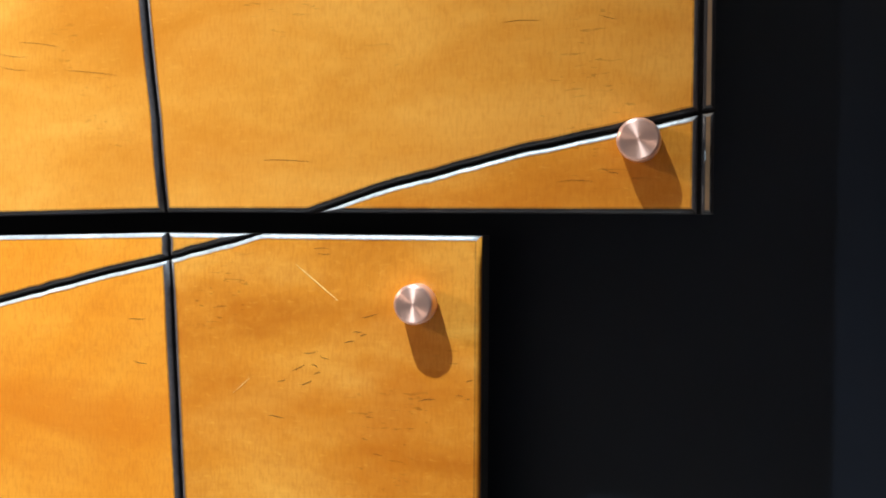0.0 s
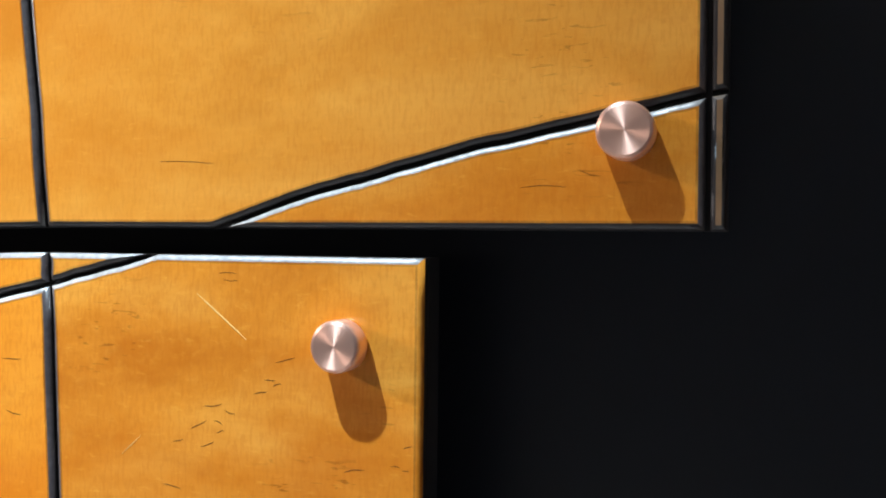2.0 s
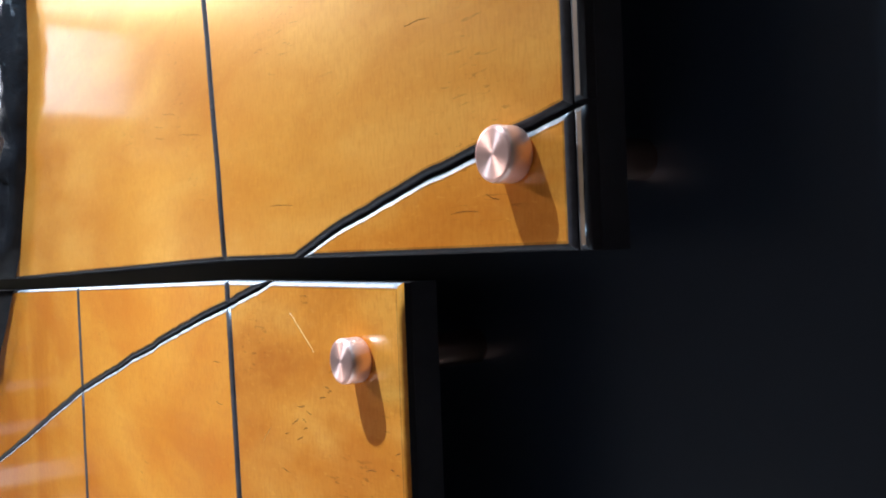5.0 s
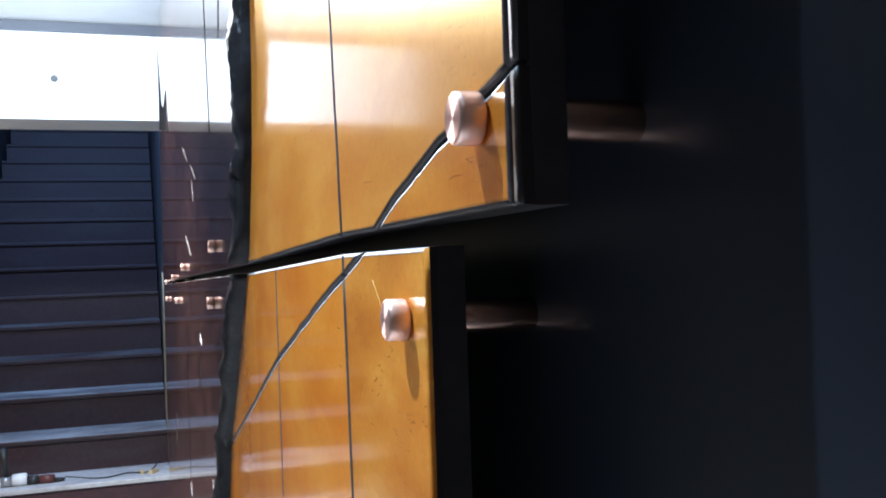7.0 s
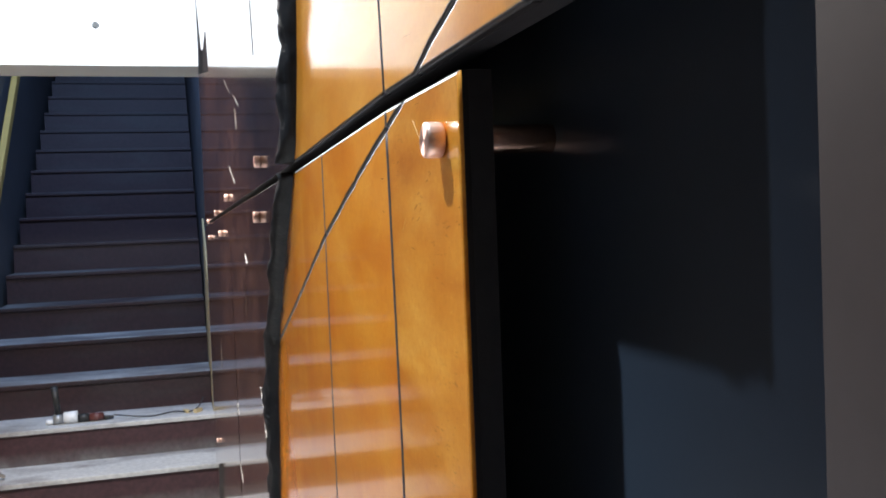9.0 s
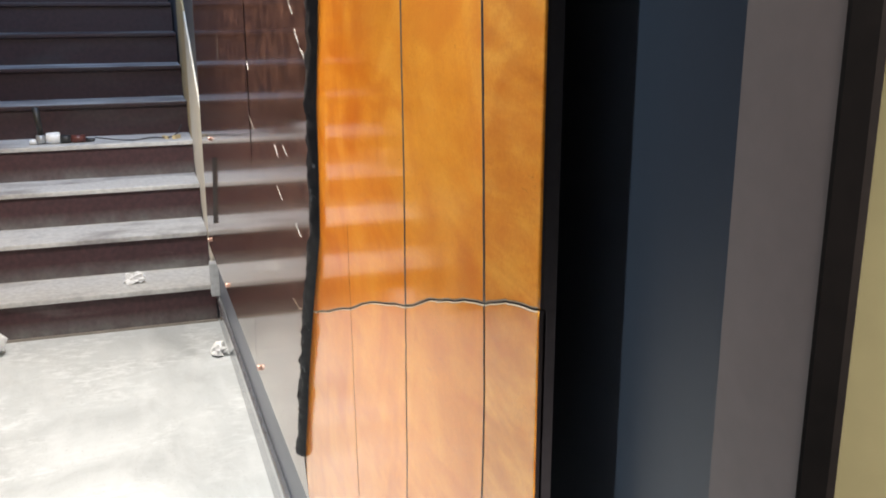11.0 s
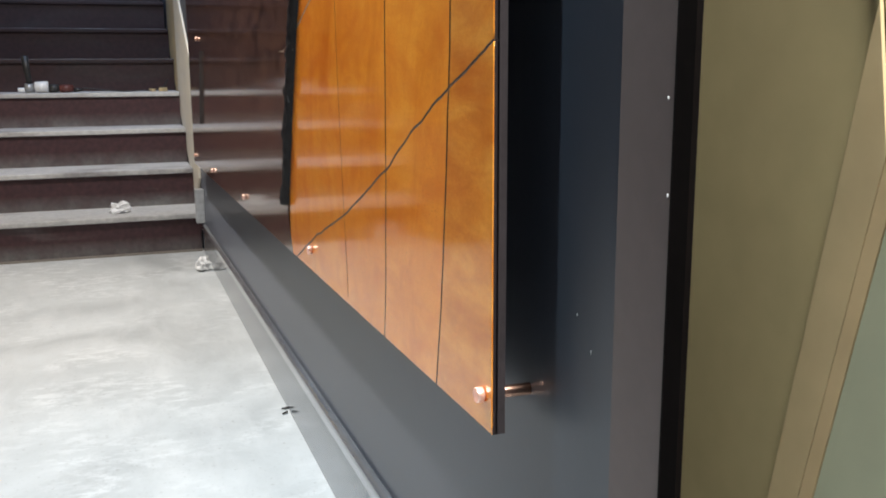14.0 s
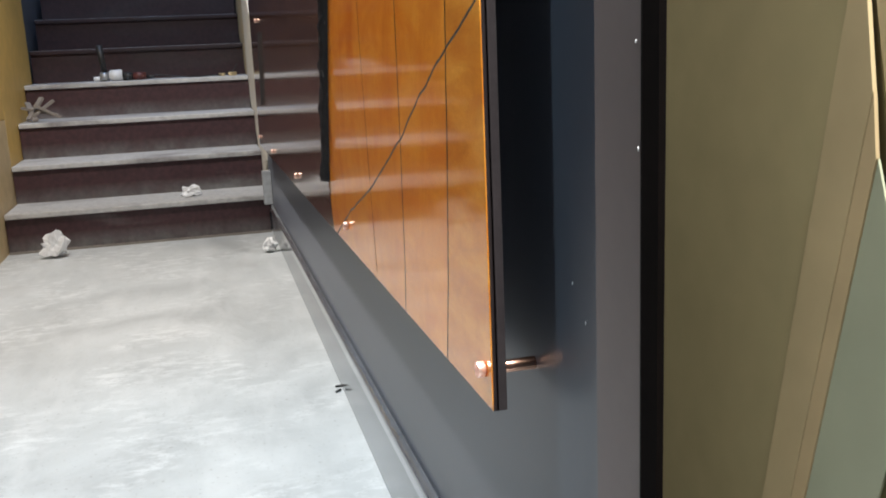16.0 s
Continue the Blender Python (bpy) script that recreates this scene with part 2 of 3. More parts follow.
def concrete():
    m, nt, p = nodes_of("dusty_screed_floor")
    a = noise_of(nt, 2.2, 7, None, 0.65, 0.6)
    b = noise_of(nt, 1.0, 6, coords(nt, (3.2, 9.0, 7.0)), 0.62, 0.4)
    d = noise_of(nt, 90.0, 3)
    base = ramp(nt, a, [(0.28, (0.37, 0.395, 0.408)), (0.5, (0.475, 0.505, 0.52)), (0.7, (0.55, 0.585, 0.605))])
    base = mix(nt, ramp(nt, b, [(0.47, (0, 0, 0)), (0.66, (0.32, 0.32, 0.32))]), base, (0.64, 0.665, 0.68))
    smear = noise_of(nt, 1.0, 5, coords(nt, (26.0, 13.0, 8.0)), 0.72, 0.35)
    area = noise_of(nt, 2.6, 3, None, 0.5, 0.4)
    flakes = mix(nt, 1.0, ramp(nt, smear, [(0.46, (0, 0, 0)), (0.62, (0.50, 0.50, 0.50))]), ramp(nt, area, [(0.46, (0, 0, 0)), (0.60, (1, 1, 1))]), "MULTIPLY")
    base = mix(nt, flakes, base, (0.76, 0.79, 0.81))
    base = mix(nt, ramp(nt, d, [(0.62, (0, 0, 0)), (0.75, (0.35, 0.35, 0.35))]), base, (0.15, 0.148, 0.145))
    nt.links.new(base, p.inputs["Base Color"])
    nt.links.new(ramp(nt, a, [(0.3, (0.38, 0.38, 0.38)), (0.7, (0.62, 0.62, 0.62))]), p.inputs["Roughness"])
    bump(nt, p, b, 0.12, 0.002)
    return m


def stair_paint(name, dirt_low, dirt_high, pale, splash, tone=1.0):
    """Maroon floor paint under patches of grey dust; splash: how much dust the foot of a riser has caught; tone:
    brightens the maroon, for the better lit lower risers.
    """
    m, nt, p = nodes_of(name)
    a = noise_of(nt, 1.0, 6, coords(nt, (4.0, 1.6, 7.0)), 0.55, 0.4)
    b = noise_of(nt, 40.0, 4)
    maroon = ramp(nt, b, [(0.3, (0.026 * tone, 0.011 * tone, 0.013 * tone)), (0.7, (0.044 * tone, 0.018 * tone, 0.021 * tone))])
    dust = ramp(nt, b, [(0.3, (pale * 0.75,) * 3), (0.7, (pale, pale, pale * 0.98))])
    cover = ramp(nt, a, [(dirt_low, (0, 0, 0)), (dirt_high, (1, 1, 1))])
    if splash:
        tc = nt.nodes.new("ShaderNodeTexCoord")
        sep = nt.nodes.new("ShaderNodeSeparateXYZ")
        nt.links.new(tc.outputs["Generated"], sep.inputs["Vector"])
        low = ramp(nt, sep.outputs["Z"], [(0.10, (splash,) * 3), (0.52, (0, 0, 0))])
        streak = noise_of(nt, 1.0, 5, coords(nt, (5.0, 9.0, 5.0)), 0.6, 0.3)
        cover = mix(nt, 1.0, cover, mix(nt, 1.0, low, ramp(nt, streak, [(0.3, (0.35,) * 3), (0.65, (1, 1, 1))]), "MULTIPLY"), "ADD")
    nt.links.new(mix(nt, cover, maroon, dust), p.inputs["Base Color"])
    p.inputs["Roughness"].default_value = 0.55
    bump(nt, p, a, 0.15, 0.002)
    return m


FLOOR = concrete()
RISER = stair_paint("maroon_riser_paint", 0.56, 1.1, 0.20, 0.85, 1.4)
TREAD = stair_paint("dusty_tread", 0.20, 0.50, 0.56, 0)
# darker copies for the upper steps; the dimness there is put into colour
RISER_DARK = stair_paint("shaded_maroon_riser", 0.50, 1.0, 0.05, 0)
TREAD_MID = stair_paint("part_dimmed_dusty_tread", 0.25, 0.60, 0.50, 0)
TREAD_FAINT = stair_paint("dimmed_dusty_tread", 0.30, 0.70, 0.22, 0)
TREAD_DARK = stair_paint("shaded_maroon_tread", 0.40, 0.90, 0.025, 0)

# ---- builders ----


def part(name, bm, material, parent=None, label=""):
    mesh = bpy.data.meshes.new(name)
    bmesh.ops.recalc_face_normals(bm, faces=bm.faces)
    bm.to_mesh(mesh)
    bm.free()
    for mat in material if isinstance(material, (list, tuple)) else [material]:
        mesh.materials.append(mat)
    ob = new(name, mesh)
    ob.parent = parent
    return tagged(ob, label)


def box(x0, x1, y0, y1, z0, z1, bevel=0.0, bm=None):
    bm = bm or bmesh.new()
    v = [bm.verts.new((x, y, z)) for x in (x0, x1) for y in (y0, y1) for z in (z0, z1)]
    faces = [bm.faces.new([v[i] for i in q]) for q in ((0, 1, 3, 2), (4, 6, 7, 5), (0, 4, 5, 1), (2, 3, 7, 6), (0, 2, 6, 4), (1, 5, 7, 3))]
    if bevel:
        edges = list({e for f in faces for e in f.edges})
        bmesh.ops.bevel(bm, geom=edges, offset=bevel, segments=2, affect="EDGES", profile=0.6)
    return bm


def prism(outline, y0, y1, bevel=0.0):
    """A board in the x-z plane with that outline, from depth y0 to y1."""
    bm = bmesh.new()
    a = [bm.verts.new((x, y0, z)) for x, z in outline]
    b = [bm.verts.new((x, y1, z)) for x, z in outline]
    bm.faces.new(a)
    bm.faces.new(b[::-1])
    n = len(outline)
    for i in range(n):
        bm.faces.new((a[i], b[i], b[(i + 1) % n], a[(i + 1) % n]))
    if bevel:
        bmesh.ops.bevel(bm, geom=bm.edges[:], offset=bevel, segments=2, affect="EDGES", profile=0.6)
    return bm


def thing(name, label, category, group="", kind="", at=(0, 0, 0)):
    ob = new(name)
    ob.location = at
    return tagged(ob, label, category, group, kind)


def setting(name, bm, material, label, category):
    return tagged(part(name, bm, material), label, category, kind="structure")


# ---- the room ----
WALL_Y = 0.0535
PILASTER_X0, TRIM_X0, TRIM_X1, PILASTER_Y, OLIVE_Y = 0.202, 0.2765, 0.2935, 0.0240, 0.1250
STAIR_X, STAIR_L, STAIR_R, TREAD_D, FIRST_Z, RISE = -3.885, -1.20, 0.041, 0.3365, 0.194, 0.1918
CEIL_Z = 2.95

setting("floor", box(-3.97, 2.6, -3.0, 0.25, -0.1, 0.0), FLOOR, "dusty pale grey screed floor with scuffs", "floor")


def upright(plan, z0, z1):
    """A column with that outline in plan, from z0 to z1."""
    bm = bmesh.new()
    rings = [[bm.verts.new((x, y, z)) for x, y in plan] for z in (z0, z1)]
    bm.faces.new(rings[0])
    bm.faces.new(rings[1])
    n = len(plan)
    for i in range(n):
        bm.faces.new((rings[0][i], rings[0][(i + 1) % n], rings[1][(i + 1) % n], rings[1][i]))
    return bm


setting("wall_north", upright([(-4.12, WALL_Y), (PILASTER_X0 + 0.001, WALL_Y), (PILASTER_X0 + 0.001, WALL_Y + 0.02), (-0.05, WALL_Y + 0.02), (-0.05, WALL_Y + 0.12), (-4.12, WALL_Y + 0.12)], 0, 6.2),
        WALL_PAINT, "dark slate painted wall behind the wooden mural", "wall")
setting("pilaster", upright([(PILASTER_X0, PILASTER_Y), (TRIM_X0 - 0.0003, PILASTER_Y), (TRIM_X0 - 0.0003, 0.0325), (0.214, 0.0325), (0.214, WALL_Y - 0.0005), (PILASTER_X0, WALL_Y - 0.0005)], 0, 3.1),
        PILASTER_LIT, "flat painted pilaster closing the end of the wall, coloured lighter and warmer for lamp light", "pilaster")
setting("trim", upright([(TRIM_X0, PILASTER_Y - 0.0004), (TRIM_X0 + 0.003, PILASTER_Y - 0.0004), (TRIM_X1, 0.0279), (TRIM_X1, 0.0330), (TRIM_X0, 0.0330)], 0, 3.1),
        TRIM_DARK, "narrow dark brown upright trim strip", "trim")
setting("wall_north_end", box(-0.0497, 2.6, OLIVE_Y, WALL_Y + 0.12, 0, 3.1), OLIVE, "olive beige painted wall set back behind the dark trim", "wall")
# two unseen walls close the hall; their dark colour limits bounced light
setting("wall_south", box(-3.6, 2.6, -3.12, -3.0, 0, 3.1), SHADE_WALL, "unseen dark wall added across the hall to keep bounced light low", "wall")
setting("wall_east", box(2.6, 2.72, -3.12, 0.2, 0, 3.1), SHADE_WALL, "unseen dark end wall added to keep bounced light low", "wall")
setting("ceiling", box(-3.99, 2.72, -3.12, 0.2, CEIL_Z, CEIL_Z + 0.12), CEILING, "white painted ceiling", "ceiling")
setting("header", box(-4.28, -3.97, -3.12, WALL_Y, 2.53, 3.3), WHITE, "bright white bulkhead over the foot of the stairs", "bulkhead")
setting("cornice", box(-3.97, -3.955, -3.12, WALL_Y, 2.905, CEIL_Z - 0.002), SHADE_WALL, "thin grey shadow line below the ceiling", "trim")
setting("wall_pier", box(-4.28, -3.6, -3.12, STAIR_L - 0.032, 0, 3.1), SHADE_WALL, "plain dark wall pier beside the stairs", "wall")

# ---- the wooden mural ----
GAP_LO, GAP_HI = 1.8668, 1.8746
LOW_Z, TOP_Z = 0.525, 2.78
LOW_X, UP_X, FAR_X = 0.0, 0.0905, -3.58


def curve(points, wobble=0.0, seed=0.0, pitch=0.03):
    """A hand-drawn curve through points (s, value), with a slight waver."""
    points = sorted(points)
    xs, ys = [p[0] for p in points], [p[1] for p in points]

    def value(s):
        v = float(np.interp(s, xs, ys))
        if wobble:
            v += wobble * noise.noise((s / pitch, seed, 0.0)) + 0.5 * wobble * noise.noise((s / pitch * 2.7, seed + 9.0, 0.0)) + 0.0005 * noise.noise((s / 0.0065, seed + 17.0, 0.0))
        return v
    return value


CUT_1 = curve([(2.8, -0.208), (2.012, -0.160), (1.92, -0.150), (1.857, -0.1445), (1.748, -0.138), (1.57, -0.132), (1.384, -0.122),
               (1.179, -0.1155), (0.93, -0.124), (0.782, -0.138), (0.649, -0.154), (0.52, -0.177)], 0.0012, 1.0, 0.09)
CUT_2 = curve([(1.87, -0.391), (1.69, -0.386), (1.33, -0.376), (1.0, -0.378), (0.76, -0.385), (0.6, -0.395), (0.52, -0.406)], 0.001, 2.0, 0.08)
CUT_3 = curve([(1.24, -0.684), (1.187, -0.680), (0.87, -0.660), (0.668, -0.640), (0.52, -0.622)], 0.001, 3.0, 0.08)
CUT_D = curve([(2.8, -1.86), (1.587, -1.80), (1.2, -1.79), (0.55, -1.955), (0.5, -1.96)], 0.003, 4.0, 0.08)
LINE_A = curve([(0.1, 1.9165), (0.086, 1.9145), (0.036, 1.9045), (-0.005, 1.8955), (-0.04, 1.8865), (-0.075, 1.8755), (-0.106, 1.8645),
                (-0.145, 1.8545), (-0.187, 1.845), (-0.233, 1.833), (-0.30, 1.815), (-0.388, 1.791), (-0.476, 1.762), (-0.573, 1.729),
                (-0.695, 1.689), (-0.84, 1.642)], 0.0007, 5.0)
LINE_B = curve([(0.02, 1.305), (-0.003, 1.303), (-0.071, 1.289), (-0.117, 1.271), (-0.175, 1.259), (-0.287, 1.222), (-0.378, 1.188),
                (-0.547, 1.14), (-0.669, 1.093), (-0.954, 0.994), (-1.15, 0.94)], 0.0025, 6.0, 0.08)
LINE_C = curve([(0.02, 0.938), (0.0, 0.932), (-0.054, 0.911), (-0.134, 0.881), (-0.256, 0.831), (-0.377, 0.770), (-0.496, 0.722),
                (-0.63, 0.668), (-0.855, 0.597), (-1.03, 0.531), (-1.1, 0.50)], 0.003, 7.0, 0.05)
BARK = curve([(2.9, -0.45), (2.11, -0.500), (2.035, -0.503), (1.962, -0.520), (1.887, -0.554), (1.827, -0.612), (1.753, -0.700), (1.66, -0.800),
              (1.58, -0.838), (1.496, -0.855), (1.378, -0.889), (1.228, -0.893), (1.148, -0.903), (1.0, -0.985), (0.864, -1.050),
              (0.65, -1.134), (0.60, -1.150), (0.50, -1.10)], 0.0015, 8.0, 0.06)


def flat(v):
    return lambda s: v


def outline(left, right, low, high, inset, n=44):
    """The outline of one piece of veneer between two upright cuts and two sloping ones, held back from them by inset; it may taper to a tip."""
    xl, xr = (lambda z: left(z) + inset), (lambda z: right(z) - inset)
    zl, zh = (lambda x: low(x) + inset), (lambda x: high(x) - inset)

    def corner(s, edge):
        z = edge(0.5 * (xl(1.2) + xr(1.2)))
        for _ in range(12):
            x = xl(z) * (1 - s) + xr(z) * s
            z = edge(x)
        return x, z

    def wide(s):
        return corner(s, zh)[1] - corner(s, zl)[1] > 0.0002
    grid = [i / 120 for i in range(121)]
    inside = [s for s in grid if wide(s)]
    if len(inside) < 3:
        return []
    ends = [inside[0], inside[-1]]
    for k, step in ((0, -1 / 120), (1, 1 / 120)):
        if 0 < ends[k] < 1:
            a, b = ends[k], ends[k] + step
            for _ in range(14):
                c = 0.5 * (a + b)
                a, b = (c, b) if wide(c) else (a, c)
            ends[k] = a
    stops = [ends[0] + (ends[1] - ends[0]) * i / n for i in range(n + 1)]
    bottom, top = [corner(s, zl) for s in stops], [corner(s, zh) for s in stops]
    z0, z1 = bottom[-1][1], top[-1][1]
    pts = bottom + [(xr(z0 + (z1 - z0) * i / n), z0 + (z1 - z0) * i / n) if ends[1] == 1 else
                    (bottom[-1][0] + (top[-1][0] - bottom[-1][0]) * i / n, z0 + (z1 - z0) * i / n) for i in range(1, n)] + top[::-1]
    z0, z1 = bottom[0][1], top[0][1]
    pts += [(xl(z1 + (z0 - z1) * i / n), z1 + (z0 - z1) * i / n) if ends[0] == 0 else
            (top[0][0] + (bottom[0][0] - top[0][0]) * i / n, z1 + (z0 - z1) * i / n) for i in range(1, n)]
    return pts


def veneer(name, left, right, low, high, material, parent, bare=9.0, gap=0.0008, chamfer=0.0019, n=44, rim=0.0, up_edge=None, down_edge=None):
    """One wooden piece: flat lacquered face, black sides, and a rounded rim painted lighter where it faces up into the
    light.
    """
    face = outline(left, right, low, high, gap + chamfer, n)
    if not face:
        return None
    bm = bmesh.new()
    rings = []
    for k in range(4):
        t = radians(30 * k)
        pts = outline(left, right, low, high, gap + chamfer * (1 - math.sin(t)), n)
        rings.append([bm.verts.new((x, chamfer * (1 - math.cos(t)), z)) for x, z in pts])
    rings.append([bm.verts.new((x, 0.0068, z)) for x, z in pts])
    count = len(face)
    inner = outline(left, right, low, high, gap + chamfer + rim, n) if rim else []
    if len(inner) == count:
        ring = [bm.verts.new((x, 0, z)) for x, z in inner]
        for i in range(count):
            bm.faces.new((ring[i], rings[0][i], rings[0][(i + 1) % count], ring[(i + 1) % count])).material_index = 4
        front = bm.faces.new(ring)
    else:
        front = bm.faces.new(rings[0])
    for k, (lo, hi) in enumerate(zip(rings, rings[1:])):
        for i in range(count):
            f = bm.faces.new((lo[i], hi[i], hi[(i + 1) % count], lo[(i + 1) % count]))
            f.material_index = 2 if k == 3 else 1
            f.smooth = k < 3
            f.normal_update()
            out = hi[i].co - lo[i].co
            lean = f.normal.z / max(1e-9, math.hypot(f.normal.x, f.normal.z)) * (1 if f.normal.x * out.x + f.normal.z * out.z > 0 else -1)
            # rim colour follows facing: lit tone upward, black downward
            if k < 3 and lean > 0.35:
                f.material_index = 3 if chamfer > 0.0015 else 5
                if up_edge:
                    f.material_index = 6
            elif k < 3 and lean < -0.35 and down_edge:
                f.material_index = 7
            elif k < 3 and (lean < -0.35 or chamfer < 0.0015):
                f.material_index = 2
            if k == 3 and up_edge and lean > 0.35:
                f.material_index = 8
            if k < 3 and min(v.co.x for v in f.verts) > bare - 0.0035:
                f.material_index = 0
    bmesh.ops.triangulate(bm, faces=[front], ngon_method="EAR_CLIP")
    return part(name, bm, [material, EDGE_GLOSS, GROOVE, EDGE_LIT, STAINED_RIM, BROWN_LIT, up_edge or BROWN_LIT, down_edge or GROOVE, GREY_EDGE], parent)


upper_panel = thing("mural_panel", "upper amber and walnut wood mural panel with black carved lines", "wall panel", "wood mural panels")
lower_panel = thing("mural_panel", "lower amber and walnut wood mural panel with black carved lines", "wall panel", "wood mural panels")


def sag(x):
    """How far the long joint between the panels drops towards the stairs."""
    return float(np.interp(x, [-3.6, -1.44, -0.58, -0.15, 0.1], [-0.060, -0.0235, -0.0105, 0.0, 0.0]))


gap_low = lambda x: GAP_LO + sag(x)
gap_high = lambda x: GAP_HI + sag(x)
bottom = lambda x: LOW_Z + 0.0145 * min(x, 0.0)
top = flat(TOP_Z)
LONG = [FAR_X + 0.001, -1.44, -0.58, -0.15]
for panel, x1, low, high in ((upper_panel, UP_X - 0.0006, gap_high, flat(TOP_Z - 0.0016)), (lower_panel, LOW_X - 0.0006, bottom, gap_low)):
    stops = LONG + [x1]
    part("backing_board", prism([(x, low(x) + 0.0006) for x in stops] + [(x, high(x) - 0.0006) for x in reversed(stops)], 0.0048, 0.0155), EDGE, panel, "black painted backing board")

left_of_bark = lambda z: BARK(z) - 0.018
columns = [(left_of_bark, CUT_2), (CUT_2, CUT_1), (CUT_1, flat(LOW_X))]
rows = [(bottom, LINE_C), (LINE_C, LINE_B), (LINE_B, LINE_A), (LINE_A, gap_low)]
capped = lambda f, lo, hi: (lambda s: min(hi(s), max(lo(s), f(s))))
for xl, xr in columns:
    for zl, zh in rows:
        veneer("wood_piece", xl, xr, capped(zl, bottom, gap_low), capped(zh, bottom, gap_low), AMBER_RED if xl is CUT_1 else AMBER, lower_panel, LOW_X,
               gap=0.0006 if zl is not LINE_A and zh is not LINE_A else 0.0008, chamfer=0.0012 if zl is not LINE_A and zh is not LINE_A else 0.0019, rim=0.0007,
               up_edge=PALE_LIT if zh is LINE_B else None, down_edge=GREY_EDGE if zl is LINE_B else None)
UP_CUT = flat(0.0845)
for xl, xr in ((left_of_bark, CUT_1), (CUT_1, UP_CUT), (UP_CUT, flat(UP_X))):
    for zl, zh in ((gap_high, LINE_A), (LINE_A, top)):
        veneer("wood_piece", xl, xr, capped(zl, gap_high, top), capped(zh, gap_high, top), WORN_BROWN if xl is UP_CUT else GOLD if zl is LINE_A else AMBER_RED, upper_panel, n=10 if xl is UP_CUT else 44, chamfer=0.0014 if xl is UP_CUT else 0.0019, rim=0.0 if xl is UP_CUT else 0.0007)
for xl, xr in ((flat(FAR_X), CUT_D), (CUT_D, left_of_bark)):
    veneer("walnut_piece", xl, xr, bottom, gap_low, WALNUT, lower_panel, chamfer=0.0006)
    veneer("walnut_piece", xl, xr, gap_high, top, WALNUT, upper_panel, chamfer=0.0006)


def inlay(name, path, width, parent, material, proud=0.0004):
    """A thin tapering inlaid line on the face of a panel; path gives (x, z)."""
    bm = bmesh.new()
    ring = []
    for i, (x, z) in enumerate(path):
        j, k = max(0, i - 1), min(len(path) - 1, i + 1)
        d = Vector((path[k][0] - path[j][0], path[k][1] - path[j][1])).normalized()
        w = 0.5 * width * min(1, 0.25 + 3 * min(i, len(path) - 1 - i) / len(path))
        ring.append([bm.verts.new((x - d.y * w, 0.0008, z + d.x * w)), bm.verts.new((x, -proud, z)), bm.verts.new((x + d.y * w, 0.0008, z - d.x * w))])
    for a, b in zip(ring, ring[1:]):
        for i in range(2):
            bm.faces.new((a[i], a[i + 1], b[i + 1], b[i]))
    return part(name, bm, material, parent)


inlay("carved_line", [(CUT_3(z), z) for z in np.linspace(0.53, 1.22, 40)], 0.0022, lower_panel, GROOVE)
# narrow raised dark bar slanting down below a bolt
inlay("dark_drip", [(-2.95 - 0.15 * s, 0.97 - 0.29 * s) for s in np.linspace(0, 1, 12)], 0.016, lower_panel, GROOVE, 0.010)
SCRATCH = plain("pale_scratch", (0.78, 0.45, 0.13), 0.5, 0, 0.15, 200, 0.1)
inlay("scratch", [(-0.082 + 0.019 * t, 1.853 - 0.015 * t) for t in np.linspace(0, 1, 8)], 0.0048, lower_panel, SCRATCH, 0.0001)
inlay("scratch", [(-0.112 + 0.008 * t, 1.796 + 0.007 * t) for t in np.linspace(0, 1, 6)], 0.0022, lower_panel, SCRATCH, 0.0001)
inlay("carved_line", [(x, LINE_B(x)) for x in np.linspace(-1.22, -0.96, 16)], 0.005, lower_panel, GREY_EDGE)


CHECK = plain("dark_grain_check", (0.13, 0.045, 0.010), 0.9, 0, 0.3, 200, 0.1)
CHECK.node_tree.nodes["Principled BSDF"].inputs["Specular IOR Level"].default_value = 0.05
CHECKS = ((-0.0790, 1.8150, -0.0720, 1.8160), (-0.0710, 1.8140, -0.0670, 1.8130), (-0.0840, 1.8070, -0.0780, 1.8100), (-0.0750, 1.8100, -0.0720, 1.8090),
          (-0.0740, 1.8060, -0.0710, 1.8070), (-0.0800, 1.8010, -0.0750, 1.8030), (-0.0910, 1.8020, -0.0870, 1.8030), (-0.0950, 1.7870, -0.0880, 1.7860),
          (-0.0560, 1.8250, -0.0520, 1.8250), (-0.0530, 1.8230, -0.0500, 1.8240), (-0.0600, 1.8200, -0.0550, 1.8210), (-0.0520, 1.8310, -0.0450, 1.8330),
          (-0.0270, 1.7970, -0.0200, 1.7980), (-0.0110, 1.8000, -0.0080, 1.8000), (-0.0070, 1.7990, -0.0050, 1.7990), (-0.0070, 1.8060, -0.0040, 1.8070),
          (-0.1640, 1.8270, -0.1560, 1.8270), (-0.1620, 1.8080, -0.1550, 1.8070))
FAINT_CHECKS = ((-0.0740, 1.8600, -0.0670, 1.8600), (-0.0720, 1.8580, -0.0660, 1.8580), (0.0480, 1.8930, 0.0540, 1.8910), (0.0300, 1.8880, 0.0440, 1.8880),
                (-0.0970, 1.8980, -0.0760, 1.8970), (-0.2320, 1.9430, -0.2180, 1.9410), (-0.2210, 1.9540, -0.2000, 1.9510), (-0.2320, 1.9490, -0.2170, 1.9470),
                (-0.1950, 1.9400, -0.1700, 1.9370), (0.0080, 1.9520, 0.0220, 1.9520), (0.0460, 1.9530, 0.0530, 1.9510))


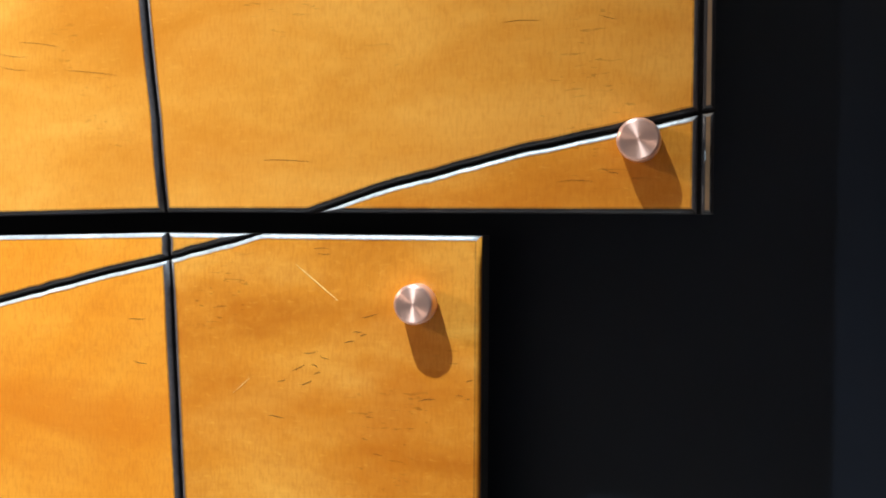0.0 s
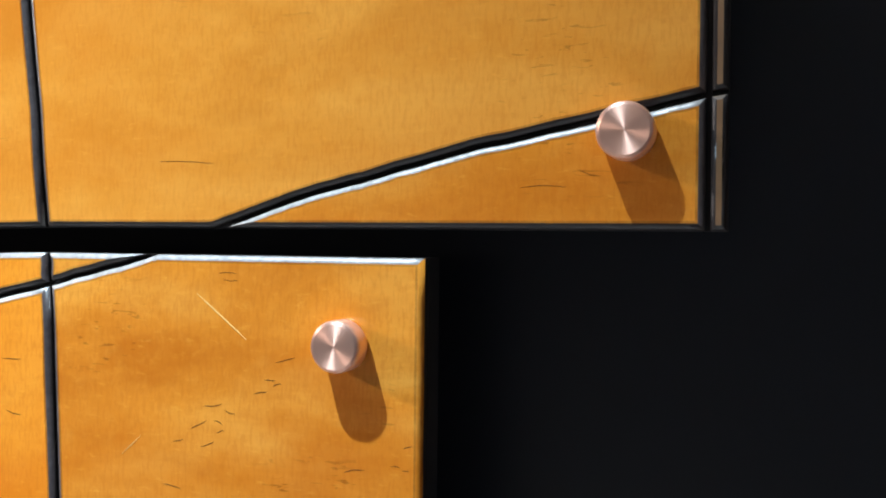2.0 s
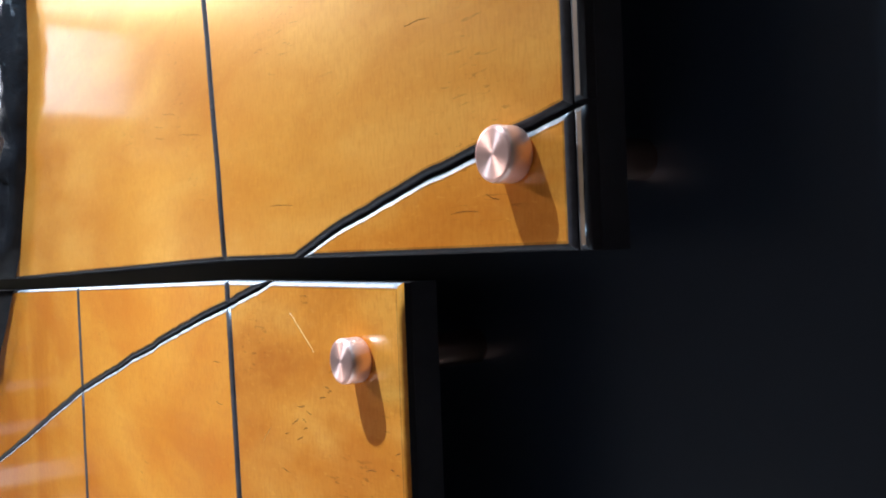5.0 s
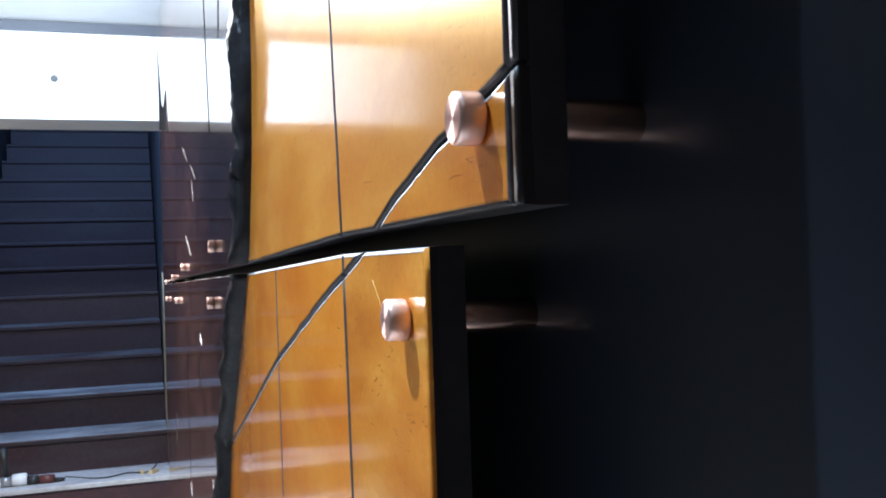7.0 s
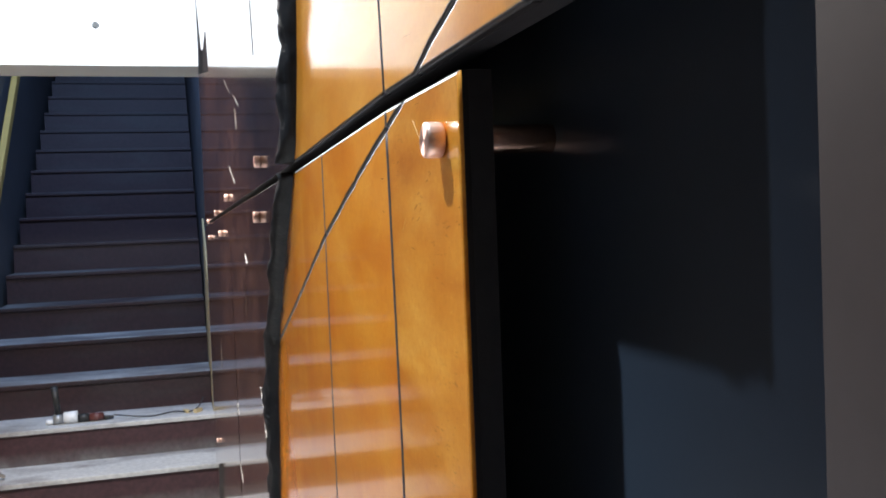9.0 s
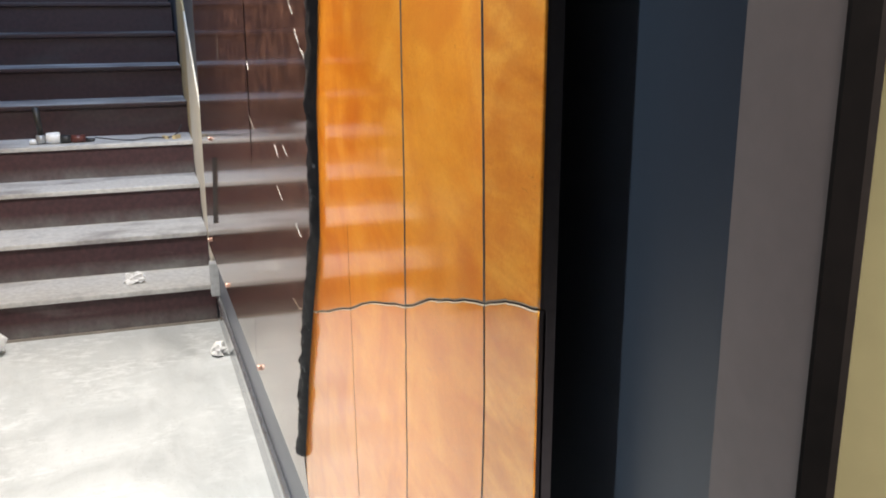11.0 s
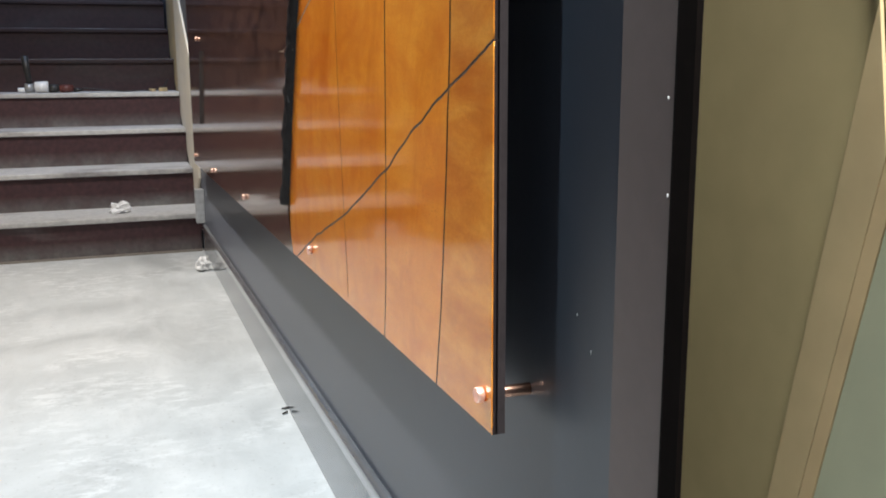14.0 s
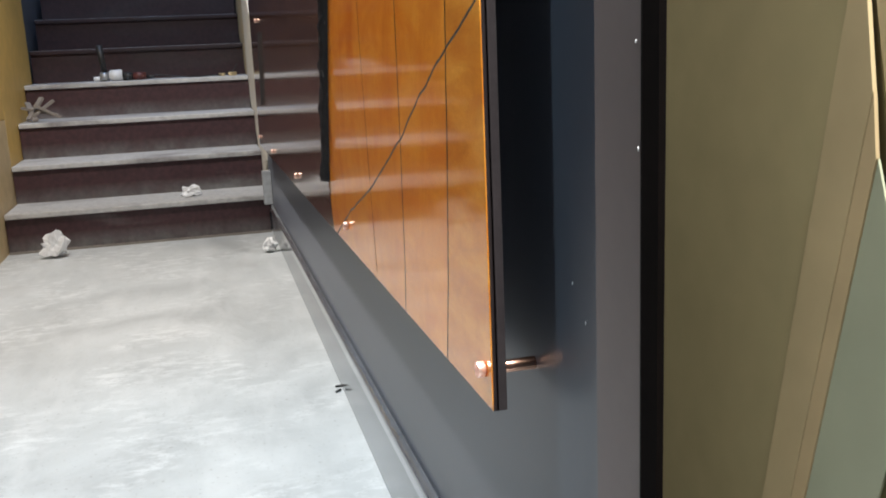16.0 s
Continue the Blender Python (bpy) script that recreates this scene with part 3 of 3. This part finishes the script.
def grain_check(x0, z0, x1, z1, width):
    """A short split in the grain, thick in the middle and frayed to both ends."""
    seed, bow = 900 * x0 + 70 * z0, 0.0005 * math.sin(900 * x0)
    path = [(x0 + (x1 - x0) * t, z0 + (z1 - z0) * t + bow * math.sin(math.pi * t) + 0.0002 * noise.noise((6 * t, seed, 0))) for t in np.linspace(0, 1, 11)]
    return inlay("grain_check", path, width * (0.8 + 0.4 * abs(math.sin(seed))), lower_panel if z0 < GAP_LO else upper_panel, CHECK, 0.0001)


for row in CHECKS:
    grain_check(*row, 0.0026)
for row in FAINT_CHECKS:
    grain_check(*row, 0.0013)


def crack(ends, width, parent, material, seed):
    (x0, z0), (x1, z1) = ends
    path = []
    for i in range(15):
        t = i / 14
        path.append((x0 + (x1 - x0) * t, z0 + (z1 - z0) * t + 0.004 * noise.noise((t * 5, seed, 0))))
    return inlay("crack", path, width, parent, material, 0.0009)


LOWER_WISPS = (((-1.129, 1.542), (-1.087, 1.518)), ((-1.075, 1.493), (-1.035, 1.467)), ((-1.025, 1.461), (-0.975, 1.444)), ((-1.382, 1.238), (-1.340, 1.222)),
               ((-1.270, 1.254), (-1.218, 1.241)), ((-1.378, 1.149), (-1.306, 1.132)), ((-1.150, 1.117), (-1.091, 1.103)), ((-1.803, 1.394), (-1.767, 1.373)),
               ((-1.819, 1.254), (-1.718, 1.230)), ((-1.342, 1.751), (-1.302, 1.731)), ((-1.376, 1.698), (-1.380, 1.637)), ((-2.567, 1.439), (-2.571, 1.349)))
UPPER_WISPS = (((-1.775, 2.132), (-1.599, 2.080)), ((-1.480, 2.059), (-1.348, 2.020)), ((-1.471, 2.031), (-1.430, 1.987)), ((-1.732, 1.935), (-1.550, 1.890)),
               ((-1.05, 2.30), (-1.0, 2.05)), ((-0.80, 2.20), (-0.82, 2.14)))
for k, ends in enumerate(LOWER_WISPS):
    crack(ends, 0.0016, lower_panel, WISP, 3.0 * k)
for k, ends in enumerate(UPPER_WISPS):
    crack(ends, 0.0012, upper_panel, WISP, 50.0 + 3.0 * k)
CHAR = plain("charred_matt_hollow", (0.008, 0.007, 0.008), 0.9, 0, 0.4, 60, 0.6)
CHAR.node_tree.nodes["Principled BSDF"].inputs["Specular IOR Level"].default_value = 0.05
part("charred_hollow", prism([(-3.552, 2.75), (-3.469, 2.533), (-3.565, 2.43), (-2.60, 2.285), (-2.70, 2.43), (-3.0, 2.42), (-3.19, 2.467)], -0.0012, 0.001), CHAR, upper_panel)

def bark(z0, z1, parent, n):
    """The raised charred live edge that parts amber from walnut."""
    bm = bmesh.new()
    rings, m = [], 9
    for i in range(n + 1):
        z = z0 + (z1 - z0) * i / n
        x0 = BARK(z)
        swell = 1 + 0.10 * noise.noise((z * 9, 3.1, 0)) + 0.10 * noise.noise((z * 28, 7.7, 0))
        ring = []
        for j in range(m + 1):
            a = math.pi * j / m
            lump = 1 + 0.34 * noise.noise((z * 38, a * 2.2, 1.5)) + 0.16 * noise.noise((z * 110, a * 4.0, 6.5))
            w, h = 0.020, 0.018 * swell * lump
            ring.append(bm.verts.new((x0 - 0.019 + w * math.cos(a), 0.003 - h * math.sin(a) ** 0.8, z)))
        rings.append(ring)
    for a, b in zip(rings, rings[1:]):
        for j in range(m):
            bm.faces.new((a[j], a[j + 1], b[j + 1], b[j])).smooth = True
    bm.faces.new(rings[0])
    bm.faces.new(rings[-1][::-1])
    return part("live_edge", bm, BARK_MAT, parent, "lumpy black charred live edge")


def charred():
    m, nt, p = nodes_of("charred_glossy_bark")
    f = noise_of(nt, 55, 6, None, 0.6)
    # scattered pale spots paint the glints of the glossy bark
    glints = noise_of(nt, 1.0, 4, coords(nt, (60.0, 60.0, 32.0)), 0.6, 0.6)
    base = ramp(nt, f, [(0.3, (0.005, 0.004, 0.005)), (0.7, (0.018, 0.015, 0.015))])
    nt.links.new(mix(nt, ramp(nt, glints, [(0.64, (0, 0, 0)), (0.72, (0.55, 0.55, 0.55))]), base, (0.24, 0.23, 0.23)), p.inputs["Base Color"])
    p.inputs["Roughness"].default_value = 0.5
    p.inputs["Specular IOR Level"].default_value = 0.22
    bump(nt, p, f, 0.9, 0.002)
    return m


BARK_MAT = charred()
bark(0.612, gap_low(-0.575) - 0.001, lower_panel, 190)
bark(gap_high(-0.565) + 0.001, TOP_Z - 0.002, upper_panel, 140)


def standoff(x, z):
    """A copper standoff: round cap in front of the panel, barrel between panel and wall."""
    ob = thing("standoff", "brushed copper standoff bolt holding the panel off the wall", "standoff", "copper standoffs")
    for name, y0, y1, r, bev in (("cap", -0.0092, -0.0006, 0.0083, 0.0012), ("barrel", 0.0158, WALL_Y + 0.001, 0.0068, 0.0006)):
        bm = bmesh.new()
        bmesh.ops.create_cone(bm, cap_ends=True, segments=48, radius1=r, radius2=r, depth=y1 - y0, matrix=pose(0, (y0 + y1) / 2, 0, 90))
        rim = [e for e in bm.edges if len(e.link_faces) == 2 and any(len(f.verts) > 4 for f in e.link_faces)]
        bmesh.ops.bevel(bm, geom=rim, offset=bev, segments=2, affect="EDGES", profile=0.5)
        for f in bm.faces:
            f.smooth = len(f.verts) == 4 and abs(f.normal.y) < 0.2
            f.material_index = 1 if abs(f.normal.y) < 0.6 else 0
        part(name, bm, [COPPER, CAP_SIDE if name == "cap" else COPPER_SIDE], ob)
    ob.location = (x, 0, z)
    return ob


bolt = standoff(-0.027, 1.838)
for x, z in ((0.062, 1.9035), (-0.955, 1.892), (-1.80, 1.868), (-2.40, 1.842), (-3.05, 1.823), (-1.01, 1.814), (-2.18, 1.784), (-3.0, 1.766),
             (-0.023, 0.5635), (-0.915, 0.556), (-1.86, 0.538), (-2.74, 0.525), (-3.48, 0.520), (-3.10, 1.02)):
    copy_thing(bolt, pose(x, 0, z))

# ---- baseboard ----
base = thing("baseboard", "glossy slate grey baseboard with a worn top lip", "baseboard", kind="structure")
top_of = lambda x: 0.180 + 0.011 * x
part("board", prism([(-3.84, 0.0), (-3.84, top_of(-3.84) - 0.016), (PILASTER_X0 - 0.001, top_of(0.2) - 0.016), (PILASTER_X0 - 0.001, 0.0)], 0.044, WALL_Y - 0.0005, 0.002), BASE_PAINT, base)
bm = bmesh.new()
lip_rings = []
for x in np.linspace(-3.84, PILASTER_X0 - 0.001, 60):
    z, dent = top_of(x) - 0.0158, 0.0008 * noise.noise((x * 3.1, 2.0, 0.0))
    ring = [bm.verts.new((x, WALL_Y - 0.0005, z)), bm.verts.new((x, 0.035, z))]
    for k in range(8):
        a = radians(90 * k / 7)
        ring.append(bm.verts.new((x, 0.0525 - 0.0175 * math.cos(a) + dent, z + 0.016 + 0.0160 * math.sin(a))))
    lip_rings.append(ring)
for a, b in zip(lip_rings, lip_rings[1:]):
    for k in range(len(a)):
        n = (k + 1) % len(a)
        bm.faces.new((a[k], a[n], b[n], b[k])).smooth = 1 < k < 9
bm.faces.new(lip_rings[0])
bm.faces.new(lip_rings[-1])
part("lip", bm, LIP, base, "glossy rounded lip with worn highlights")
part("end_block", box(-3.86, -3.80, 0.012, WALL_Y - 0.0005, 0.155, 0.32, 0.003), SCRAPED, base, "scraped pale grey end block")

# ---- stairs ----
stairs = thing("staircase", "dusty dark maroon concrete stairs rising into shadow", "stairs", kind="structure")
for i in range(20):
    x, z = STAIR_X - TREAD_D * i, FIRST_Z + RISE * i
    z0 = 0 if i == 0 else z - RISE
    # from the fifth step up: the copies darkened for the dim stairwell
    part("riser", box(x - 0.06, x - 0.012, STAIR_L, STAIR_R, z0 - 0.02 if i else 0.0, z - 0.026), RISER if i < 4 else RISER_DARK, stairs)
    part("tread", box(x - TREAD_D - 0.02, x + 0.006, STAIR_L, STAIR_R, z - 0.026, z, 0.006), TREAD if i < 4 else [TREAD_DARK, TREAD_MID if i < 6 else TREAD_FAINT if i < 8 else TREAD_DARK], stairs)
    if i >= 4:
        for f in stairs.children[-1].data.polygons:
            f.material_index = int(f.normal.z > 0.6)
part("foot_strip", box(STAIR_X - 0.012, STAIR_X + 0.003, STAIR_L, STAIR_R, 0.0, 0.009, 0.002), SCRAP, stairs, "pale dusty strip at the foot of the riser")
setting("landing", box(-11.2, STAIR_X - TREAD_D * 20, STAIR_L, STAIR_R, 3.4, FIRST_Z + RISE * 19), SHADE_WALL, "dark landing at the head of the stairs", "landing")
setting("stair_wall_right", box(-11.2, -4.1201, WALL_Y, WALL_Y + 0.12, 0, 6.2), SHADE_WALL, "dark painted wall along the stairs", "wall")
setting("stair_wall_left", box(-11.2, -4.28, STAIR_L - 0.16, STAIR_L - 0.035, 0, 6.2), SHADE_WALL, "dark painted wall beside the stairs", "wall")
setting("stair_end_wall", box(-11.32, -11.2, -1.4, 0.2, 2.0, 6.2), SHADE_WALL, "dark wall at the head of the stairs", "wall")
setting("stair_ceiling", box(-11.32, -4.2801, -1.4, 0.2, 6.2, 6.3), SHADE_WALL, "dark ceiling over the stairs", "ceiling")


def slope(x):
    return FIRST_Z + RISE * (STAIR_X - x) / TREAD_D


ply = thing("plywood_lining", "pale and yellow plywood lining along the stair wall", "plywood panel")
part("sheet", prism([(-3.55, 0.0), (-3.55, 0.62), (-4.25, 0.62), (-4.25, 0.0)], STAIR_L - 0.032, STAIR_L - 0.004, 0.002), PINE, ply, "pale plywood sheet")
part("sheet", prism([(-3.55, 0.624), (-3.55, 2.3), (-4.25, 2.3), (-4.25, 0.624)], STAIR_L - 0.032, STAIR_L - 0.004, 0.002), YELLOW_PLY, ply, "yellow plywood sheet")
part("sheet", prism([(-4.254, 0.0), (-4.254, 1.6), (-5.2, 2.1), (-5.2, 0.5)], STAIR_L - 0.032, STAIR_L - 0.004, 0.002), YELLOW_PLY, ply, "yellow plywood sheet")
batten = part("stair_batten", prism([(-5.7, 1.80), (-7.1, 3.02), (-7.1, 3.12), (-5.7, 1.90)], STAIR_L + 0.002, STAIR_L + 0.042, 0.003), YELLOW_PLY)
tagged(batten, "yellow wooden batten sloping up the stair wall", "batten")
skirt = part("stair_stringer", prism([(-3.90, 0.365), (-3.90, 0.84), (-5.0, slope(-5.0) + 0.66), (-5.0, slope(-5.0) - 0.15), (-4.12, 0.2)], STAIR_R + 0.001, WALL_Y - 0.001, 0.003), PRIMED)
upper_skirt = part("stair_stringer", prism([(-5.003, slope(-5.0) - 0.15), (-5.003, slope(-5.0) + 0.66), (-5.65, slope(-5.65) + 0.66), (-5.65, slope(-5.65) - 0.15)], STAIR_R + 0.001, WALL_Y - 0.001, 0.003), TIMBER)
tagged(upper_skirt, "dull olive wooden stringer board further up the stairs", "stringer")
tagged(skirt, "pale wooden stringer board along the stair wall", "stringer")

# ---- loose things ----


def crumple(name, at, size, seed, label, category, material=None):
    bm = bmesh.new()
    bmesh.ops.create_icosphere(bm, subdivisions=3, radius=1)
    for v in bm.verts:
        k = 0.62 + 0.55 * noise.noise(v.co * 1.4 + Vector((seed, 0, 0))) + 0.35 * noise.noise(v.co * 3.9 + Vector((0, seed, 0)))
        v.co = Vector((v.co.x * size[0] * k, v.co.y * size[1] * k, max(-0.55, v.co.z) * size[2] * k))
    low = min(v.co.z for v in bm.verts)
    for v in bm.verts:
        v.co.z -= low
    ob = part(name, bm, material or PAPER)
    ob.location = at
    return tagged(ob, label, category)


crumple("crumpled_bag", (-4.02, -0.335, FIRST_Z + 0.0002), (0.035, 0.075, 0.045), 3.0, "crumpled white plastic lying on the first stair", "litter")
crumple("crumpled_paper", (-3.40, 0.0, 0.0), (0.05, 0.045, 0.05), 8.0, "crumpled white paper on the floor by the baseboard", "litter")
crumple("crumpled_bag", (-3.72, -0.96, 0.0), (0.05, 0.09, 0.10), 5.0, "crumpled clear plastic bag at the foot of the stairs", "litter")
STEP = lambda n: FIRST_Z + RISE * n

drill = thing("angle_grinder", "grey and dark red power tool with upright black handle on stairs", "power tool", at=(-4.99, -0.73, STEP(3)))


def barrel(r1, r2, length, m, bevel=0.004):
    bm = bmesh.new()
    bmesh.ops.create_cone(bm, cap_ends=True, segments=24, radius1=r1, radius2=r2, depth=length, matrix=m)
    rims = [e for e in bm.edges if any(len(f.verts) > 4 for f in e.link_faces)]
    bmesh.ops.bevel(bm, geom=rims, offset=bevel, segments=2, affect="EDGES")
    for f in bm.faces:
        f.smooth = len(f.verts) == 4
    return bm


part("motor_housing", barrel(0.033, 0.030, 0.072, pose(0, 0.02, 0.033, 90)), PAPER, drill, "pale grey metal housing")
part("gear_head", barrel(0.024, 0.028, 0.05, pose(0, -0.043, 0.028, 90)), STEEL, drill)
part("spindle", barrel(0.014, 0.014, 0.04, pose(0, -0.085, 0.016, 90), 0.002), PAPER, drill, "bright spindle guard")
part("side_handle", barrel(0.015, 0.019, 0.16, pose(0, -0.050, 0.128, 5, 3)), RUBBER, drill, "black upright side handle")
part("switch_body", barrel(0.022, 0.024, 0.06, pose(0, 0.086, 0.024, 90)), RUBBER, drill, "black plastic switch body")
part("grip", barrel(0.021, 0.023, 0.075, pose(0, 0.152, 0.023, 90)), RED, drill, "dark red plastic grip")
part("cord_sleeve", barrel(0.008, 0.013, 0.05, pose(0, 0.214, 0.014, 90), 0.002), RUBBER, drill)

cord = bpy.data.curves.new("power_cord", "CURVE")
cord.dimensions, cord.bevel_depth, cord.bevel_resolution = "3D", 0.0035, 3
sp = cord.splines.new("BEZIER")
knots = [(-4.99, -0.49, 0.025), (-4.96, -0.30, 0.006), (-5.03, -0.18, 0.006), (-4.97, -0.06, 0.02), (-5.04, -0.01, 0.07)]
sp.bezier_points.add(len(knots) - 1)
for b, (x, y, z) in zip(sp.bezier_points, knots):
    b.co, b.handle_left_type, b.handle_right_type = (x, y, STEP(3) + z), "AUTO", "AUTO"
cord.materials.append(RUBBER)
tagged(new("power_cord", cord), "black power cord trailing along a stair", "cable")

scrap = thing("wood_scraps", "small heap of broken wood scraps on the stairs", "scrap", at=(-4.66, -1.10, STEP(2)))
for i, (a, b, l) in enumerate(((20, 28, 0.19), (-35, 44, 0.16), (80, 14, 0.19), (-65, 34, 0.14), (100, 30, 0.15))):
    bm = box(-l / 2, l / 2, -0.014, 0.014, -0.007, 0.007, 0.001)
    bm.transform(pose(0.01 * i - 0.02, 0.022 * i - 0.045, 0.055 + 0.016 * (i % 2), 0, b, a))
    part("stick", bm, SCRAP, scrap)

screw = thing("wall_sensor", "small round grey sensor on the bulkhead", "sensor", at=(-3.97, -0.416, 2.706))
bm = bmesh.new()
bmesh.ops.create_cone(bm, cap_ends=True, segments=20, radius1=0.016, radius2=0.012, depth=0.012, matrix=pose(0.006, 0, 0, 0, 90))
part("housing", bm, RUBBER, screw)

for k, (x, y) in enumerate(((-1.535, 0.036), (-1.50, 0.030))):
    bm = bmesh.new()
    bmesh.ops.create_cone(bm, cap_ends=True, segments=8, radius1=0.0035, radius2=0.0022, depth=0.018, matrix=pose(0, 0, 0.0035, 90, 0, 40 * k))
    chip = part("loose_screw", bm, RUBBER)
    chip.location = (x, y, 0)
    tagged(chip, "small dark screw lying on the floor", "screw", "loose screws")

for k, (y, turn) in enumerate(((-0.105, 20), (-0.045, -35))):
    offcut = part("wood_offcut", box(-0.028, 0.028, -0.012, 0.012, 0.0, 0.016 + 0.006 * k, 0.002), TIMBER)
    offcut.matrix_world = pose(-5.0 + 0.02 * k, y, STEP(3), 0, 0, turn)
    tagged(offcut, "small dusty wooden offcut lying at the end of a stair", "offcut", "wooden offcuts")
for k, (x, z) in enumerate(((0.27, 0.884), (0.274, 0.814), (0.083, 0.673), (0.112, 0.644))):
    y = PILASTER_Y - 0.0008 if x > PILASTER_X0 else WALL_Y
    bm = bmesh.new()
    bmesh.ops.create_icosphere(bm, subdivisions=1, radius=0.0011, matrix=Matrix.Diagonal((0.7, 0.5, 1.4 + 0.3 * k, 1)))
    chip = part("paint_chip", bm, WHITE)
    chip.location = (x, y, z)
    tagged(chip, "tiny white fleck of paint stuck on the dark wall", "paint fleck", "paint flecks")

# ---- timber leaning by the olive wall ----
frame_y = OLIVE_Y - 0.0004
easel = thing("timber_frame", "leaning pale timber frame with an orange-brown board behind it", "timber frame")
part("board", prism([(0.332, 1.14), (0.86, 1.14), (0.86, 0.0), (0.594, 0.0)], OLIVE_Y - 0.0015, frame_y, 0.0002), ORANGE_BOARD, easel)
part("post", prism([(0.307, 1.195), (0.320, 1.195), (0.590, 0.0), (0.577, 0.0)], OLIVE_Y - 0.0032, OLIVE_Y - 0.0016, 0.0003), TIMBER, easel, "pale upright timber post")
part("brace", prism([(0.177, 0.0), (0.195, 0.0), (0.3786, 0.85), (0.362, 0.95)], OLIVE_Y - 0.0065, OLIVE_Y - 0.0035, 0.0005), TIMBER, easel, "tan slanting timber brace")
part("brace_edge", prism([(0.1955, 0.0), (0.207, 0.0), (0.384, 0.812), (0.379, 0.85)], OLIVE_Y - 0.0062, OLIVE_Y - 0.0035, 0.0005), PINE, easel, "paler planed edge of the brace")
part("panel", prism([(0.2075, 0.0), (0.254, 0.0), (0.424, 0.70), (0.399, 0.77), (0.3845, 0.812)], OLIVE_Y - 0.0052, OLIVE_Y - 0.0035, 0.0004), GREEN_BOARD, easel, "grey-green board behind the brace")
